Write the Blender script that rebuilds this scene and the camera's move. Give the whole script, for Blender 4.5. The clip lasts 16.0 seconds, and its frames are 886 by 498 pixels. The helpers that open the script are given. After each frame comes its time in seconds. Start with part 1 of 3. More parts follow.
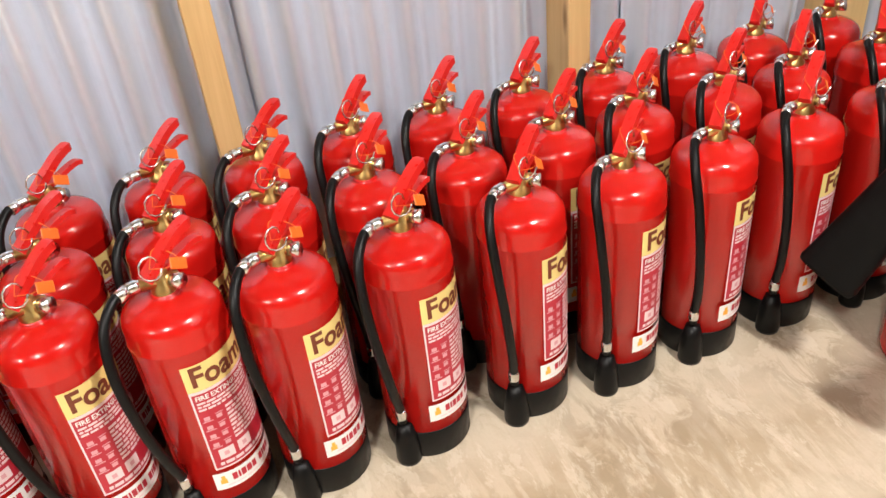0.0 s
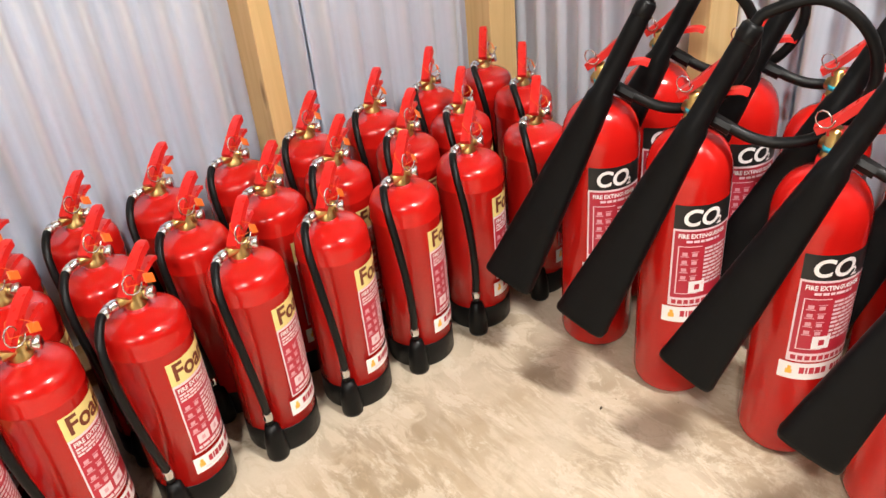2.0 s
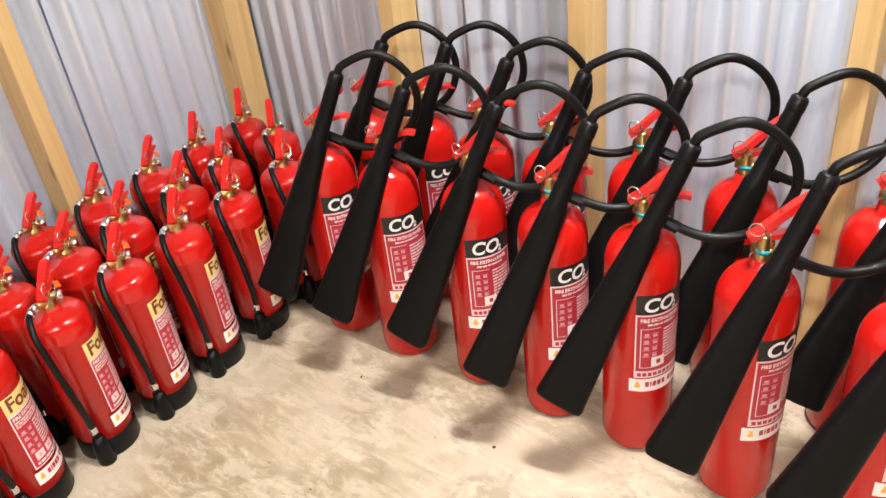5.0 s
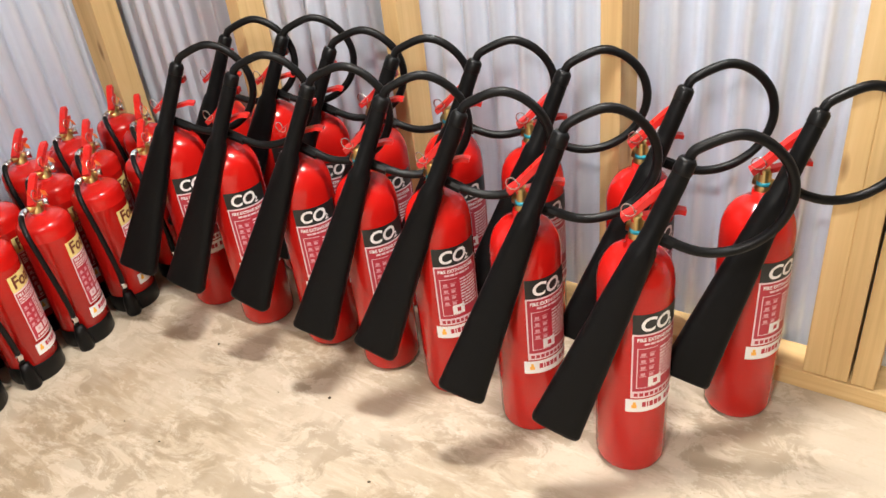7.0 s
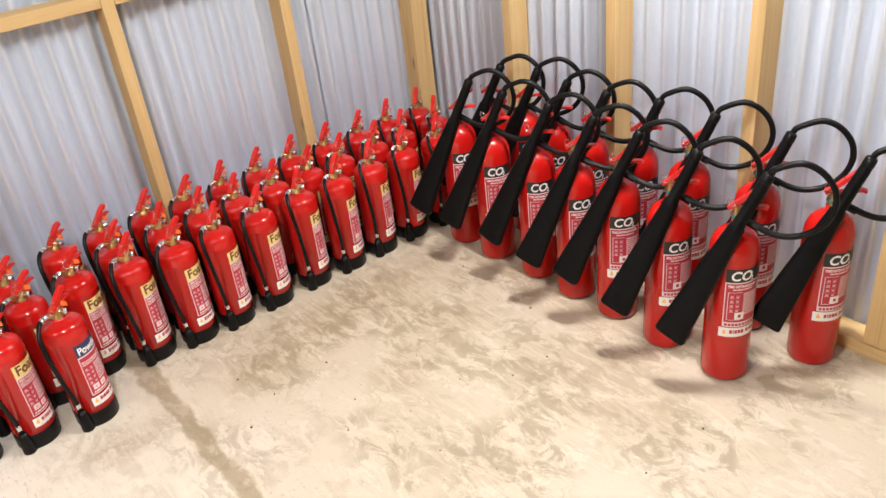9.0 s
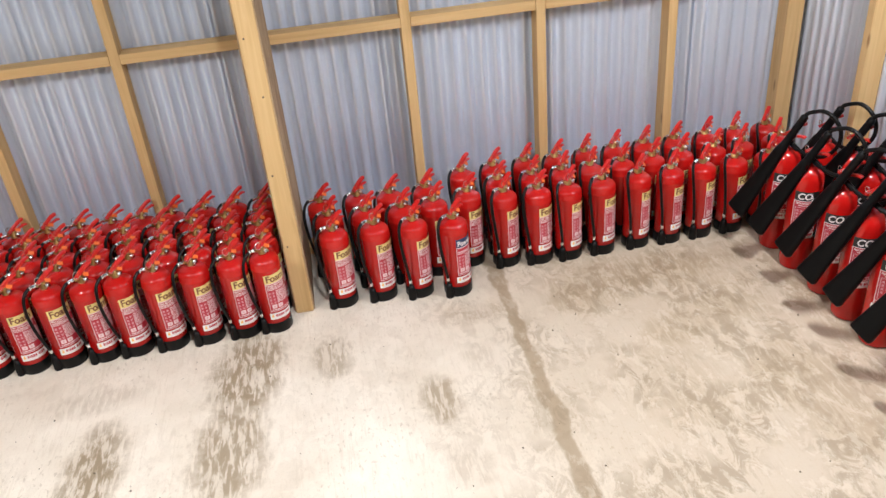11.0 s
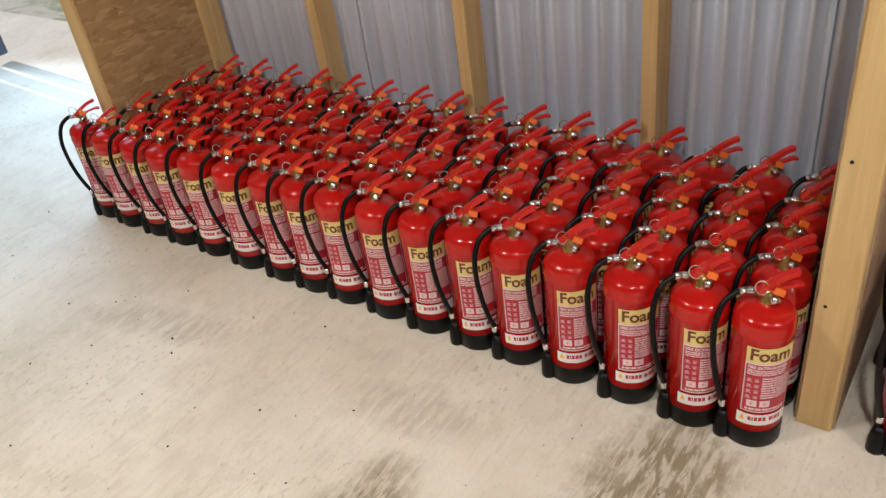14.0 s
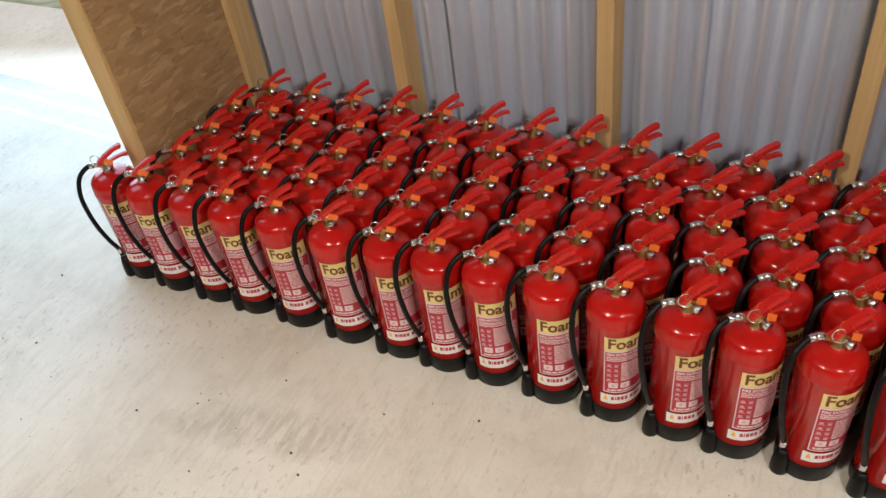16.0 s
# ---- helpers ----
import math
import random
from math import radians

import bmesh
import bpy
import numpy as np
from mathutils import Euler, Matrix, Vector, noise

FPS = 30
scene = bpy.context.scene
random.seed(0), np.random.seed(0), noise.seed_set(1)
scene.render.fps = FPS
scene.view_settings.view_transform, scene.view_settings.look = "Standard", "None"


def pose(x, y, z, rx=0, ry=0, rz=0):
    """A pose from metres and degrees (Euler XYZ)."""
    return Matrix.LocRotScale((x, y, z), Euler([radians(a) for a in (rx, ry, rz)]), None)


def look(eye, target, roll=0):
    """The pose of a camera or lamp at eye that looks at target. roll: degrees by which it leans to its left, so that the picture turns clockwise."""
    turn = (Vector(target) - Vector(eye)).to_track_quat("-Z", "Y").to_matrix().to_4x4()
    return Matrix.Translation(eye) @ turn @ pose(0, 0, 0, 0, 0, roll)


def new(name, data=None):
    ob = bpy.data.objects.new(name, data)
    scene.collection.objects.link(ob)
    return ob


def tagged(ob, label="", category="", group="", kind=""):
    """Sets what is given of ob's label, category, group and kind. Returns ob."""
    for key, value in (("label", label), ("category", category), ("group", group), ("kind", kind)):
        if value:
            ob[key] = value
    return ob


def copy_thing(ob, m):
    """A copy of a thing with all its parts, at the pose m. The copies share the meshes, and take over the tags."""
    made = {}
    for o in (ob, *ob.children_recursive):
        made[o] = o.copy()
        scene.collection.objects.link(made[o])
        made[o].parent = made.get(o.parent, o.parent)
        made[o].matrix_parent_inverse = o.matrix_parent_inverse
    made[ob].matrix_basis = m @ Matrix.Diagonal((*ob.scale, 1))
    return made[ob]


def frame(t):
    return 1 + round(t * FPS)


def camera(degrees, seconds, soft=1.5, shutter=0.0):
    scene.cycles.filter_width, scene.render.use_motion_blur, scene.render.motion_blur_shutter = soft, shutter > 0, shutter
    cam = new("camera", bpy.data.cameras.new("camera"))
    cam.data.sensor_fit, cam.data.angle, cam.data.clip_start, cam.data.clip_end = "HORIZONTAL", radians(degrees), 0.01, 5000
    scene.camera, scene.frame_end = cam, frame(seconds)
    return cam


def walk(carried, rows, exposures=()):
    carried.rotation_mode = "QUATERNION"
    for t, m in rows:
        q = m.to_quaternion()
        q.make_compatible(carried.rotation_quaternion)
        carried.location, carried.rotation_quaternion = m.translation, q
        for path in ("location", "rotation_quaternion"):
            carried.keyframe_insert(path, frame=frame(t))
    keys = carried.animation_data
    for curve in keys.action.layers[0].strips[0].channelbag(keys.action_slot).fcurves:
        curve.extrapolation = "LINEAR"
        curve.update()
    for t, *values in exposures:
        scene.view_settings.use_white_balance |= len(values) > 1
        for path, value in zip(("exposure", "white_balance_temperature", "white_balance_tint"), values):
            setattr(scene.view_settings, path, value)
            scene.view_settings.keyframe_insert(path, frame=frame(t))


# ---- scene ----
cam = camera(57.0, 16.0, soft=1.5)
PATH = [
    (0, (-1.299, -1.351, 1.024), (-0.861, 0.068, 0.006), -6.2),
    (0.5, (-1.298, -1.355, 1.041), (-0.708, 0.002, 0.016), -5.3),
    (1, (-1.302, -1.400, 1.068), (-0.588, -0.098, 0.050), -4.8),
    (1.5, (-1.299, -1.476, 1.106), (-0.491, -0.217, 0.105), -5.1),
    (2, (-1.301, -1.541, 1.131), (-0.401, -0.327, 0.153), -5.6),
    (2.5, (-1.305, -1.613, 1.159), (-0.338, -0.437, 0.199), -6.4),
    (3, (-1.354, -1.656, 1.218), (-0.298, -0.559, 0.258), -5.2),
    (5.3, (-1.434, -2.056, 1.390), (-0.285, -1.102, 0.386), -7.2),
    (5.5, (-1.428, -2.115, 1.394), (-0.281, -1.165, 0.383), -7.4),
    (6, (-1.426, -2.234, 1.382), (-0.263, -1.299, 0.376), -7.2),
    (6.5, (-1.432, -2.298, 1.379), (-0.242, -1.386, 0.383), -7.1),
    (7, (-1.443, -2.356, 1.372), (-0.233, -1.458, 0.388), -6.9),
    (7.5, (-1.461, -2.391, 1.382), (-0.271, -1.462, 0.401), -7.2),
    (8, (-1.706, -2.629, 1.528), (-0.570, -1.601, 0.583), -7.6),
    (8.2, (-1.804, -2.726, 1.585), (-0.702, -1.651, 0.653), -7.7),
    (9, (-2.139, -3.046, 1.768), (-1.226, -1.792, 0.854), -6.8),
    (9.6, (-2.377, -3.331, 1.932), (-1.598, -1.984, 1.027), -5.5),
    (10.3, (-2.591, -3.735, 2.154), (-1.976, -2.302, 1.255), -3.9),
    (10.5, (-2.480, -3.792, 2.211), (-1.994, -2.325, 1.289), -4.4),
    (11, (-2.321, -3.869, 2.260), (-2.130, -2.341, 1.328), -5.5),
    (11.5, (-2.016, -3.786, 2.347), (-2.179, -2.270, 1.390), -7.5),
    (12, (-1.588, -3.545, 2.247), (-2.136, -2.105, 1.317), -10.8),
    (12.5, (-1.449, -3.071, 2.041), (-2.264, -1.750, 1.129), -11.8),
    (13, (-1.627, -2.598, 1.823), (-2.579, -1.379, 0.902), -10.7),
    (13.5, (-1.993, -2.324, 1.700), (-2.959, -1.152, 0.734), -9.1),
    (14, (-2.414, -2.108, 1.602), (-3.347, -0.951, 0.587), -8.4),
    (14.5, (-2.684, -2.038, 1.576), (-3.563, -0.865, 0.531), -7.5),
    (15, (-2.921, -1.903, 1.573), (-3.772, -0.745, 0.490), -7.7),
    (15.5, (-3.101, -1.871, 1.615), (-3.903, -0.710, 0.497), -8.0),
    (16, (-3.319, -1.922, 1.753), (-4.034, -0.767, 0.571), -8.9),
]
EXPOSURES = [(0.0, 0.32, 6500, 10), (3.0, 0.35, 6500, 10), (7.0, 0.18, 6450, 10), (8.2, 0.12, 6400, 10), (10.3, -0.18, 6050, 12), (12.0, -0.40, 5900, 12), (13.0, -0.66, 6200, 11), (14.5, -0.68, 6450, 10), (16.0, -0.62, 6400, 10)]
walk(cam, [(t, look(eye, target, roll)) for t, eye, target, roll in PATH], EXPOSURES)

# ---------------------------------------------------------------- world and light
world = bpy.data.worlds.new("world")
scene.world = world
world.use_nodes = True
wn = world.node_tree.nodes
sky = wn.new("ShaderNodeTexSky")
sky.sky_type, sky.sun_disc = "NISHITA", False
sky.sun_elevation, sky.sun_rotation = radians(41), radians(274)
wn["Background"].inputs[1].default_value = 0.15
world.node_tree.links.new(sky.outputs[0], wn["Background"].inputs[0])

sun = new("sun", bpy.data.lights.new("sun", "SUN"))
sun.data.energy, sun.data.angle, sun.data.color = 4.5, radians(0.6), (1.0, 0.96, 0.9)
sun.matrix_world = look((0, 0, 10), (8.0, -0.6, 3.0))


def area_lamp(name, x, y, z, sx, sy, power, colour):
    lamp = new(name, bpy.data.lights.new(name, "AREA"))
    lamp.data.shape, lamp.data.size, lamp.data.size_y = "RECTANGLE", sx, sy
    lamp.data.energy, lamp.data.color = power, colour
    lamp.matrix_world = pose(x, y, z)
    return lamp


WARM, WARMER = (1.0, 0.955, 0.895), (1.0, 0.90, 0.77)
LAMPS = [(-0.30, -1.7, 0.12, 0.40, 66), (-2.2, -2.2, 0.12, 0.40, 60), (-4.3, -2.3, 0.12, 0.40, 74)]
LAMP_Z = 2.55
for lx, ly, lw, ll, lp in LAMPS:
    area_lamp("lamp", lx, ly, LAMP_Z - 0.075, lw, ll, lp, WARM if lx > -3 else WARMER)
# daylight through the door opening of the long wall
door_sky = area_lamp("door_sky", -6.4, 0.25, 1.25, 2.3, 2.3, 95, (0.55, 0.77, 1.0))
door_sky.matrix_world = look((-6.4, 0.25, 1.3), (-5.6, -2.0, 0.2))


# ---------------------------------------------------------------- materials
def mat(name, colour, rough=0.5, metal=0.0, coat=0.0, spec=0.5):
    m = bpy.data.materials.new(name)
    m.use_nodes = True
    b = m.node_tree.nodes["Principled BSDF"]
    b.inputs["Base Color"].default_value = (*colour, 1)
    b.inputs["Roughness"].default_value = rough
    b.inputs["Metallic"].default_value = metal
    b.inputs["Coat Weight"].default_value = coat
    b.inputs["Coat Roughness"].default_value = 0.08
    b.inputs["Specular IOR Level"].default_value = spec
    return m


class Nodes:
    """Short names for building a node tree."""

    def __init__(self, m):
        self.t = m.node_tree
        self.b = self.t.nodes["Principled BSDF"]
        self.obj = self.t.nodes.new("ShaderNodeTexCoord").outputs["Object"]
        self.geo = self.t.nodes.new("ShaderNodeNewGeometry").outputs["Position"]

    def link(self, a, b):
        self.t.links.new(a, b)

    def mapped(self, src, scale=(1, 1, 1), rot=(0, 0, 0), loc=(0, 0, 0)):
        n = self.t.nodes.new("ShaderNodeMapping")
        n.inputs["Scale"].default_value = scale
        n.inputs["Rotation"].default_value = [radians(a) for a in rot]
        n.inputs["Location"].default_value = loc
        self.link(src, n.inputs[0])
        return n.outputs[0]

    def noise(self, src, scale, detail=4, rough=0.55, distort=0.0):
        n = self.t.nodes.new("ShaderNodeTexNoise")
        n.inputs["Scale"].default_value, n.inputs["Detail"].default_value = scale, detail
        n.inputs["Roughness"].default_value, n.inputs["Distortion"].default_value = rough, distort
        self.link(src, n.inputs["Vector"])
        return n.outputs["Fac"]

    def ramp(self, src, stops):
        n = self.t.nodes.new("ShaderNodeValToRGB")
        els = n.color_ramp.elements
        while len(els) < len(stops):
            els.new(0.5)
        for e, (p, c) in zip(els, stops):
            e.position, e.color = p, (*c, 1) if len(c) == 3 else c
        self.link(src, n.inputs[0])
        return n.outputs[0]

    def grey(self, src, a, b):
        return self.ramp(src, [(a, (0, 0, 0)), (b, (1, 1, 1))])

    def math(self, op, a, b=None, clamp=False):
        n = self.t.nodes.new("ShaderNodeMath")
        n.operation, n.use_clamp = op, clamp
        for i, v in enumerate((a, b)):
            if v is None:
                continue
            if isinstance(v, (int, float)):
                n.inputs[i].default_value = v
            else:
                self.link(v, n.inputs[i])
        return n.outputs[0]

    def mix(self, fac, a, b, mode="MIX"):
        n = self.t.nodes.new("ShaderNodeMix")
        n.data_type, n.blend_type = "RGBA", mode
        for i, v in ((0, fac), (6, a), (7, b)):
            if isinstance(v, (int, float)):
                n.inputs[i].default_value = v
            elif isinstance(v, tuple):
                n.inputs[i].default_value = (*v, 1)
            else:
                self.link(v, n.inputs[i])
        return n.outputs[2]

    def random(self):
        return self.t.nodes.new("ShaderNodeObjectInfo").outputs["Random"]

    def bump(self, height, strength, dist):
        n = self.t.nodes.new("ShaderNodeBump")
        n.inputs["Strength"].default_value, n.inputs["Distance"].default_value = strength, dist
        self.link(height, n.inputs["Height"])
        self.link(n.outputs[0], self.b.inputs["Normal"])

    def colour(self, src):
        self.link(src, self.b.inputs["Base Color"])

    def rough(self, src):
        self.link(src, self.b.inputs["Roughness"])


def make_red():
    m = mat("red_paint", (0.50, 0.009, 0.006), 0.18, coat=0.0, spec=0.5)
    n = Nodes(m)
    big = n.noise(n.geo, 3.0, 2)
    fine = n.noise(n.obj, 45, 4)
    c = n.mix(n.grey(big, 0.3, 0.7), (0.44, 0.007, 0.005), (0.52, 0.010, 0.007))
    c = n.mix(n.math("MULTIPLY", n.grey(fine, 0.58, 0.75), 0.12), c, (0.50, 0.034, 0.026))
    n.colour(c)
    n.rough(n.ramp(fine, [(0.3, (0.13, 0.13, 0.13)), (0.75, (0.24, 0.24, 0.24))]))
    n.bump(n.noise(n.obj, 220, 2), 0.03, 0.001)
    return m


def make_plastic(name, colour, rough, rub, spec=0.5):
    m = mat(name, colour, rough, spec=spec)
    n = Nodes(m)
    fine = n.noise(n.obj, 60, 5)
    n.colour(n.mix(n.math("MULTIPLY", n.grey(fine, 0.5, 0.8), 0.5), colour, rub))
    n.rough(n.ramp(fine, [(0.3, (rough - 0.08,) * 3), (0.8, (rough + 0.15,) * 3)]))
    n.bump(n.noise(n.obj, 400, 2), 0.08, 0.001)
    return m


def make_timber():
    m = mat("pine_timber", (0.55, 0.37, 0.17), 0.7)
    n = Nodes(m)
    base = n.mapped(n.obj, (1, 1, 1))
    shift = n.t.nodes.new("ShaderNodeVectorMath")
    shift.operation = "ADD"
    n.link(base, shift.inputs[0])
    comb = n.t.nodes.new("ShaderNodeCombineXYZ")
    n.link(n.math("MULTIPLY", n.random(), 37.0), comb.inputs[2])
    n.link(comb.outputs[0], shift.inputs[1])
    p = shift.outputs[0]
    grain = n.noise(n.mapped(p, (34, 34, 1.4)), 1.0, 5, 0.6, 0.8)
    broad = n.noise(n.mapped(p, (9, 9, 1.2)), 1.0, 3)
    c = n.ramp(grain, [(0.25, (0.47, 0.295, 0.115)), (0.5, (0.59, 0.395, 0.175)), (0.75, (0.68, 0.49, 0.245))])
    c = n.mix(n.math("MULTIPLY", n.grey(broad, 0.35, 0.7), 0.45), c, (0.66, 0.47, 0.22))
    vor = n.t.nodes.new("ShaderNodeTexVoronoi")
    vor.inputs["Scale"].default_value = 1.0
    n.link(n.mapped(p, (11, 11, 3.1)), vor.inputs["Vector"])
    knot = n.ramp(vor.outputs["Distance"], [(0.05, (1, 1, 1)), (0.13, (0, 0, 0))])
    n.colour(n.mix(n.math("MULTIPLY", knot, 0.75), c, (0.20, 0.095, 0.03)))
    n.bump(grain, 0.25, 0.002)
    return m


def make_osb():
    m = mat("osb_board", (0.42, 0.27, 0.13), 0.62)
    n = Nodes(m)
    vec = n.obj
    layers = []
    for k, rot in enumerate((20, 75, 140)):
        v = n.t.nodes.new("ShaderNodeTexVoronoi")
        v.inputs["Scale"].default_value = 1.0
        n.link(n.mapped(vec, (17, 17, 62), (rot, 0, 0), (k * 3.1, k, k * 5)), v.inputs["Vector"])
        sep = n.t.nodes.new("ShaderNodeSeparateColor")
        n.link(v.outputs["Color"], sep.inputs[0])
        layers.append((sep.outputs[0], sep.outputs[1], v.outputs["Distance"]))
    a = n.ramp(layers[0][0], [(0.1, (0.36, 0.215, 0.095)), (0.5, (0.42, 0.26, 0.12)), (0.9, (0.50, 0.33, 0.165))])
    b = n.ramp(layers[1][0], [(0.1, (0.33, 0.19, 0.08)), (0.6, (0.44, 0.275, 0.13)), (0.95, (0.54, 0.37, 0.19))])
    c = n.ramp(layers[2][0], [(0.1, (0.34, 0.20, 0.085)), (0.7, (0.42, 0.26, 0.115))])
    col = n.mix(n.grey(layers[1][1], 0.45, 0.55), a, b)
    col = n.mix(n.grey(layers[2][1], 0.6, 0.65), col, c)
    sliver = n.noise(n.mapped(vec, (30, 30, 110), (55, 0, 0)), 1.0, 3, 0.6, 0.6)
    col = n.mix(n.math("MULTIPLY", n.grey(sliver, 0.64, 0.70), 0.7), col, (0.16, 0.085, 0.035))
    soft = n.noise(vec, 6.0, 4)
    col = n.mix(n.math("MULTIPLY", n.grey(soft, 0.4, 0.7), 0.35), col, (0.47, 0.31, 0.15))
    n.colour(col)
    n.bump(n.math("ADD", layers[0][0], layers[1][0]), 0.2, 0.002)
    return m


def make_sheet():
    m = mat("galvanised_sheet", (0.6, 0.64, 0.7), 0.38, 0.42)
    n = Nodes(m)
    streak = n.noise(n.mapped(n.geo, (24, 24, 0.7)), 1.0, 4)
    fine = n.noise(n.geo, 40, 4)
    c = n.mix(n.grey(streak, 0.3, 0.7), (0.58, 0.645, 0.755), (0.72, 0.785, 0.90))
    c = n.mix(n.math("MULTIPLY", n.grey(fine, 0.55, 0.8), 0.18), c, (0.46, 0.50, 0.57))
    c = n.mix(n.math("MULTIPLY", n.random(), 0.3), c, (0.70, 0.73, 0.78))
    n.colour(c)
    n.rough(n.ramp(fine, [(0.3, (0.34,) * 3), (0.7, (0.41,) * 3)]))
    n.bump(n.noise(n.geo, 9, 2), 0.03, 0.004)
    return m


# damp and dirt marks on the slab: x, y, half width, half length, turn, strength
STAINS = [
    (-2.87, -0.93, 0.17, 0.36, -7, 1.0), (-2.93, -1.42, 0.16, 0.34, -6, 0.9), (-3.46, -1.40, 0.125, 0.30, -4, 1.0), (-3.52, -1.80, 0.13, 0.30, -6, 0.8), (-2.49, -0.93, 0.10, 0.16, 0, 0.7),
    (-2.07, -1.33, 0.085, 0.17, 0, 0.85), (-1.86, -1.10, 0.08, 0.10, 0, 0.35), (-0.98, -1.15, 0.17, 0.13, 20, 0.75),
    (-0.90, -0.68, 0.50, 0.17, 0, 0.85), (-0.60, -1.66, 0.22, 0.36, 10, 0.7), (-1.25, -0.78, 0.26, 0.14, 0, 0.7), (-0.66, -1.0, 0.22, 0.22, 0, 0.6),
    (-3.52, -0.95, 0.25, 0.10, 10, 0.3), (-0.20, -1.2, 0.2, 0.62, 0, 0.6), (-1.82, -0.78, 0.16, 0.10, 0, 0.35),
    (-4.50, -1.02, 0.35, 0.08, 12, 0.35), (-2.03, -1.72, 0.10, 0.12, 10, 0.4), (-1.10, -1.5, 0.2, 0.3, 0, 0.4),
]


def make_concrete():
    m = mat("concrete_slab", (0.5, 0.46, 0.39), 0.6)
    n = Nodes(m)
    p = n.geo
    brush = n.noise(n.mapped(p, (42, 8, 9), (0, 0, 7)), 1.0, 5, 0.65, 0.4)
    cloud = n.noise(p, 2.2, 5, 0.6)
    mid = n.noise(p, 11, 6, 0.65)
    fine = n.noise(p, 120, 4, 0.6)
    c = n.mix(n.grey(cloud, 0.32, 0.68), (0.64, 0.575, 0.475), (0.78, 0.725, 0.63))
    c = n.mix(n.math("MULTIPLY", n.grey(mid, 0.45, 0.75), 0.3), c, (0.80, 0.75, 0.66))
    c = n.mix(n.math("MULTIPLY", n.grey(fine, 0.5, 0.8), 0.22), c, (0.40, 0.36, 0.30))
    pits = n.noise(n.mapped(p, (70, 34, 30), (0, 0, 7)), 1.0, 3, 0.5)
    zone = n.grey(n.noise(p, 1.7, 4), 0.42, 0.62)
    c = n.mix(n.math("MULTIPLY", n.math("MULTIPLY", n.grey(pits, 0.60, 0.66), zone), 0.55), c, (0.42, 0.36, 0.28))
    scuff = n.noise(n.mapped(p, (60, 5, 9), (0, 0, 7), (2, 5, 0)), 1.0, 6, 0.7, 0.5)
    c = n.mix(n.math("MULTIPLY", n.grey(scuff, 0.55, 0.60), 0.22), c, (0.50, 0.43, 0.33))
    sep = n.t.nodes.new("ShaderNodeSeparateXYZ")
    n.link(p, sep.inputs[0])
    X, Y = sep.outputs[0], sep.outputs[1]
    wob = n.math("MULTIPLY", n.math("SUBTRACT", mid, 0.5), 0.9)
    total = None
    for x, y, a, b, turn, s in STAINS:
        ct, st = math.cos(radians(turn)), math.sin(radians(turn))
        dx, dy = n.math("SUBTRACT", X, x), n.math("SUBTRACT", Y, y)
        u = n.math("DIVIDE", n.math("ADD", n.math("MULTIPLY", dx, ct), n.math("MULTIPLY", dy, st)), a)
        v = n.math("DIVIDE", n.math("SUBTRACT", n.math("MULTIPLY", dy, ct), n.math("MULTIPLY", dx, st)), b)
        d = n.math("ADD", n.math("ADD", n.math("MULTIPLY", u, u), n.math("MULTIPLY", v, v)), n.math("MULTIPLY", wob, 2.2))
        k = n.math("MULTIPLY", n.math("SUBTRACT", 1.25, d, clamp=True), s, clamp=True)
        total = k if total is None else n.math("MAXIMUM", total, k)
    broken = n.math("ADD", n.math("MULTIPLY", n.grey(brush, 0.43, 0.53), 0.72), 0.28)
    damp = n.math("MULTIPLY", total, broken, clamp=True)
    c = n.mix(n.math("MULTIPLY", damp, 0.88), c, (0.235, 0.175, 0.10))
    # the damp joint that runs out from the long wall
    wav = n.math("MULTIPLY", n.math("SUBTRACT", n.noise(p, 5.5, 3), 0.5), 0.11)
    jd = n.math("ABSOLUTE", n.math("ADD", n.math("ADD", X, 1.645), wav))
    joint = n.ramp(jd, [(0.026, (1, 1, 1)), (0.040, (0, 0, 0))])
    c = n.mix(n.math("MULTIPLY", joint, 0.85), c, (0.25, 0.19, 0.12))
    # browner tone, dark mottles and pale patches, stronger towards the corner
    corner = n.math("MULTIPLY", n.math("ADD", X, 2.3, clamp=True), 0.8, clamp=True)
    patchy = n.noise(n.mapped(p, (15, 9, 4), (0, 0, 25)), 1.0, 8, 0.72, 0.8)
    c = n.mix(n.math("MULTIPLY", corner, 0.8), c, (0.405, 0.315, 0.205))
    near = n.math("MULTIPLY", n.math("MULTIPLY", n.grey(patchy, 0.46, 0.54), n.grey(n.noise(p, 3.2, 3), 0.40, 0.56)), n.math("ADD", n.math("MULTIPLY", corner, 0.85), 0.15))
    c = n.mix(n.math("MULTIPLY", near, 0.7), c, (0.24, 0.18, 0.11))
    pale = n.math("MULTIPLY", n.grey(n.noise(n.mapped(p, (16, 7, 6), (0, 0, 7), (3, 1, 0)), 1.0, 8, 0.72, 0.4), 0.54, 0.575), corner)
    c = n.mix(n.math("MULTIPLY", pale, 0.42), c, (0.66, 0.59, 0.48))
    n.colour(c)
    n.rough(n.ramp(mid, [(0.3, (0.5,) * 3), (0.7, (0.72,) * 3)]))
    n.bump(n.math("ADD", n.math("MULTIPLY", brush, 0.6), n.math("MULTIPLY", fine, 0.6)), 0.22, 0.004)
    return m


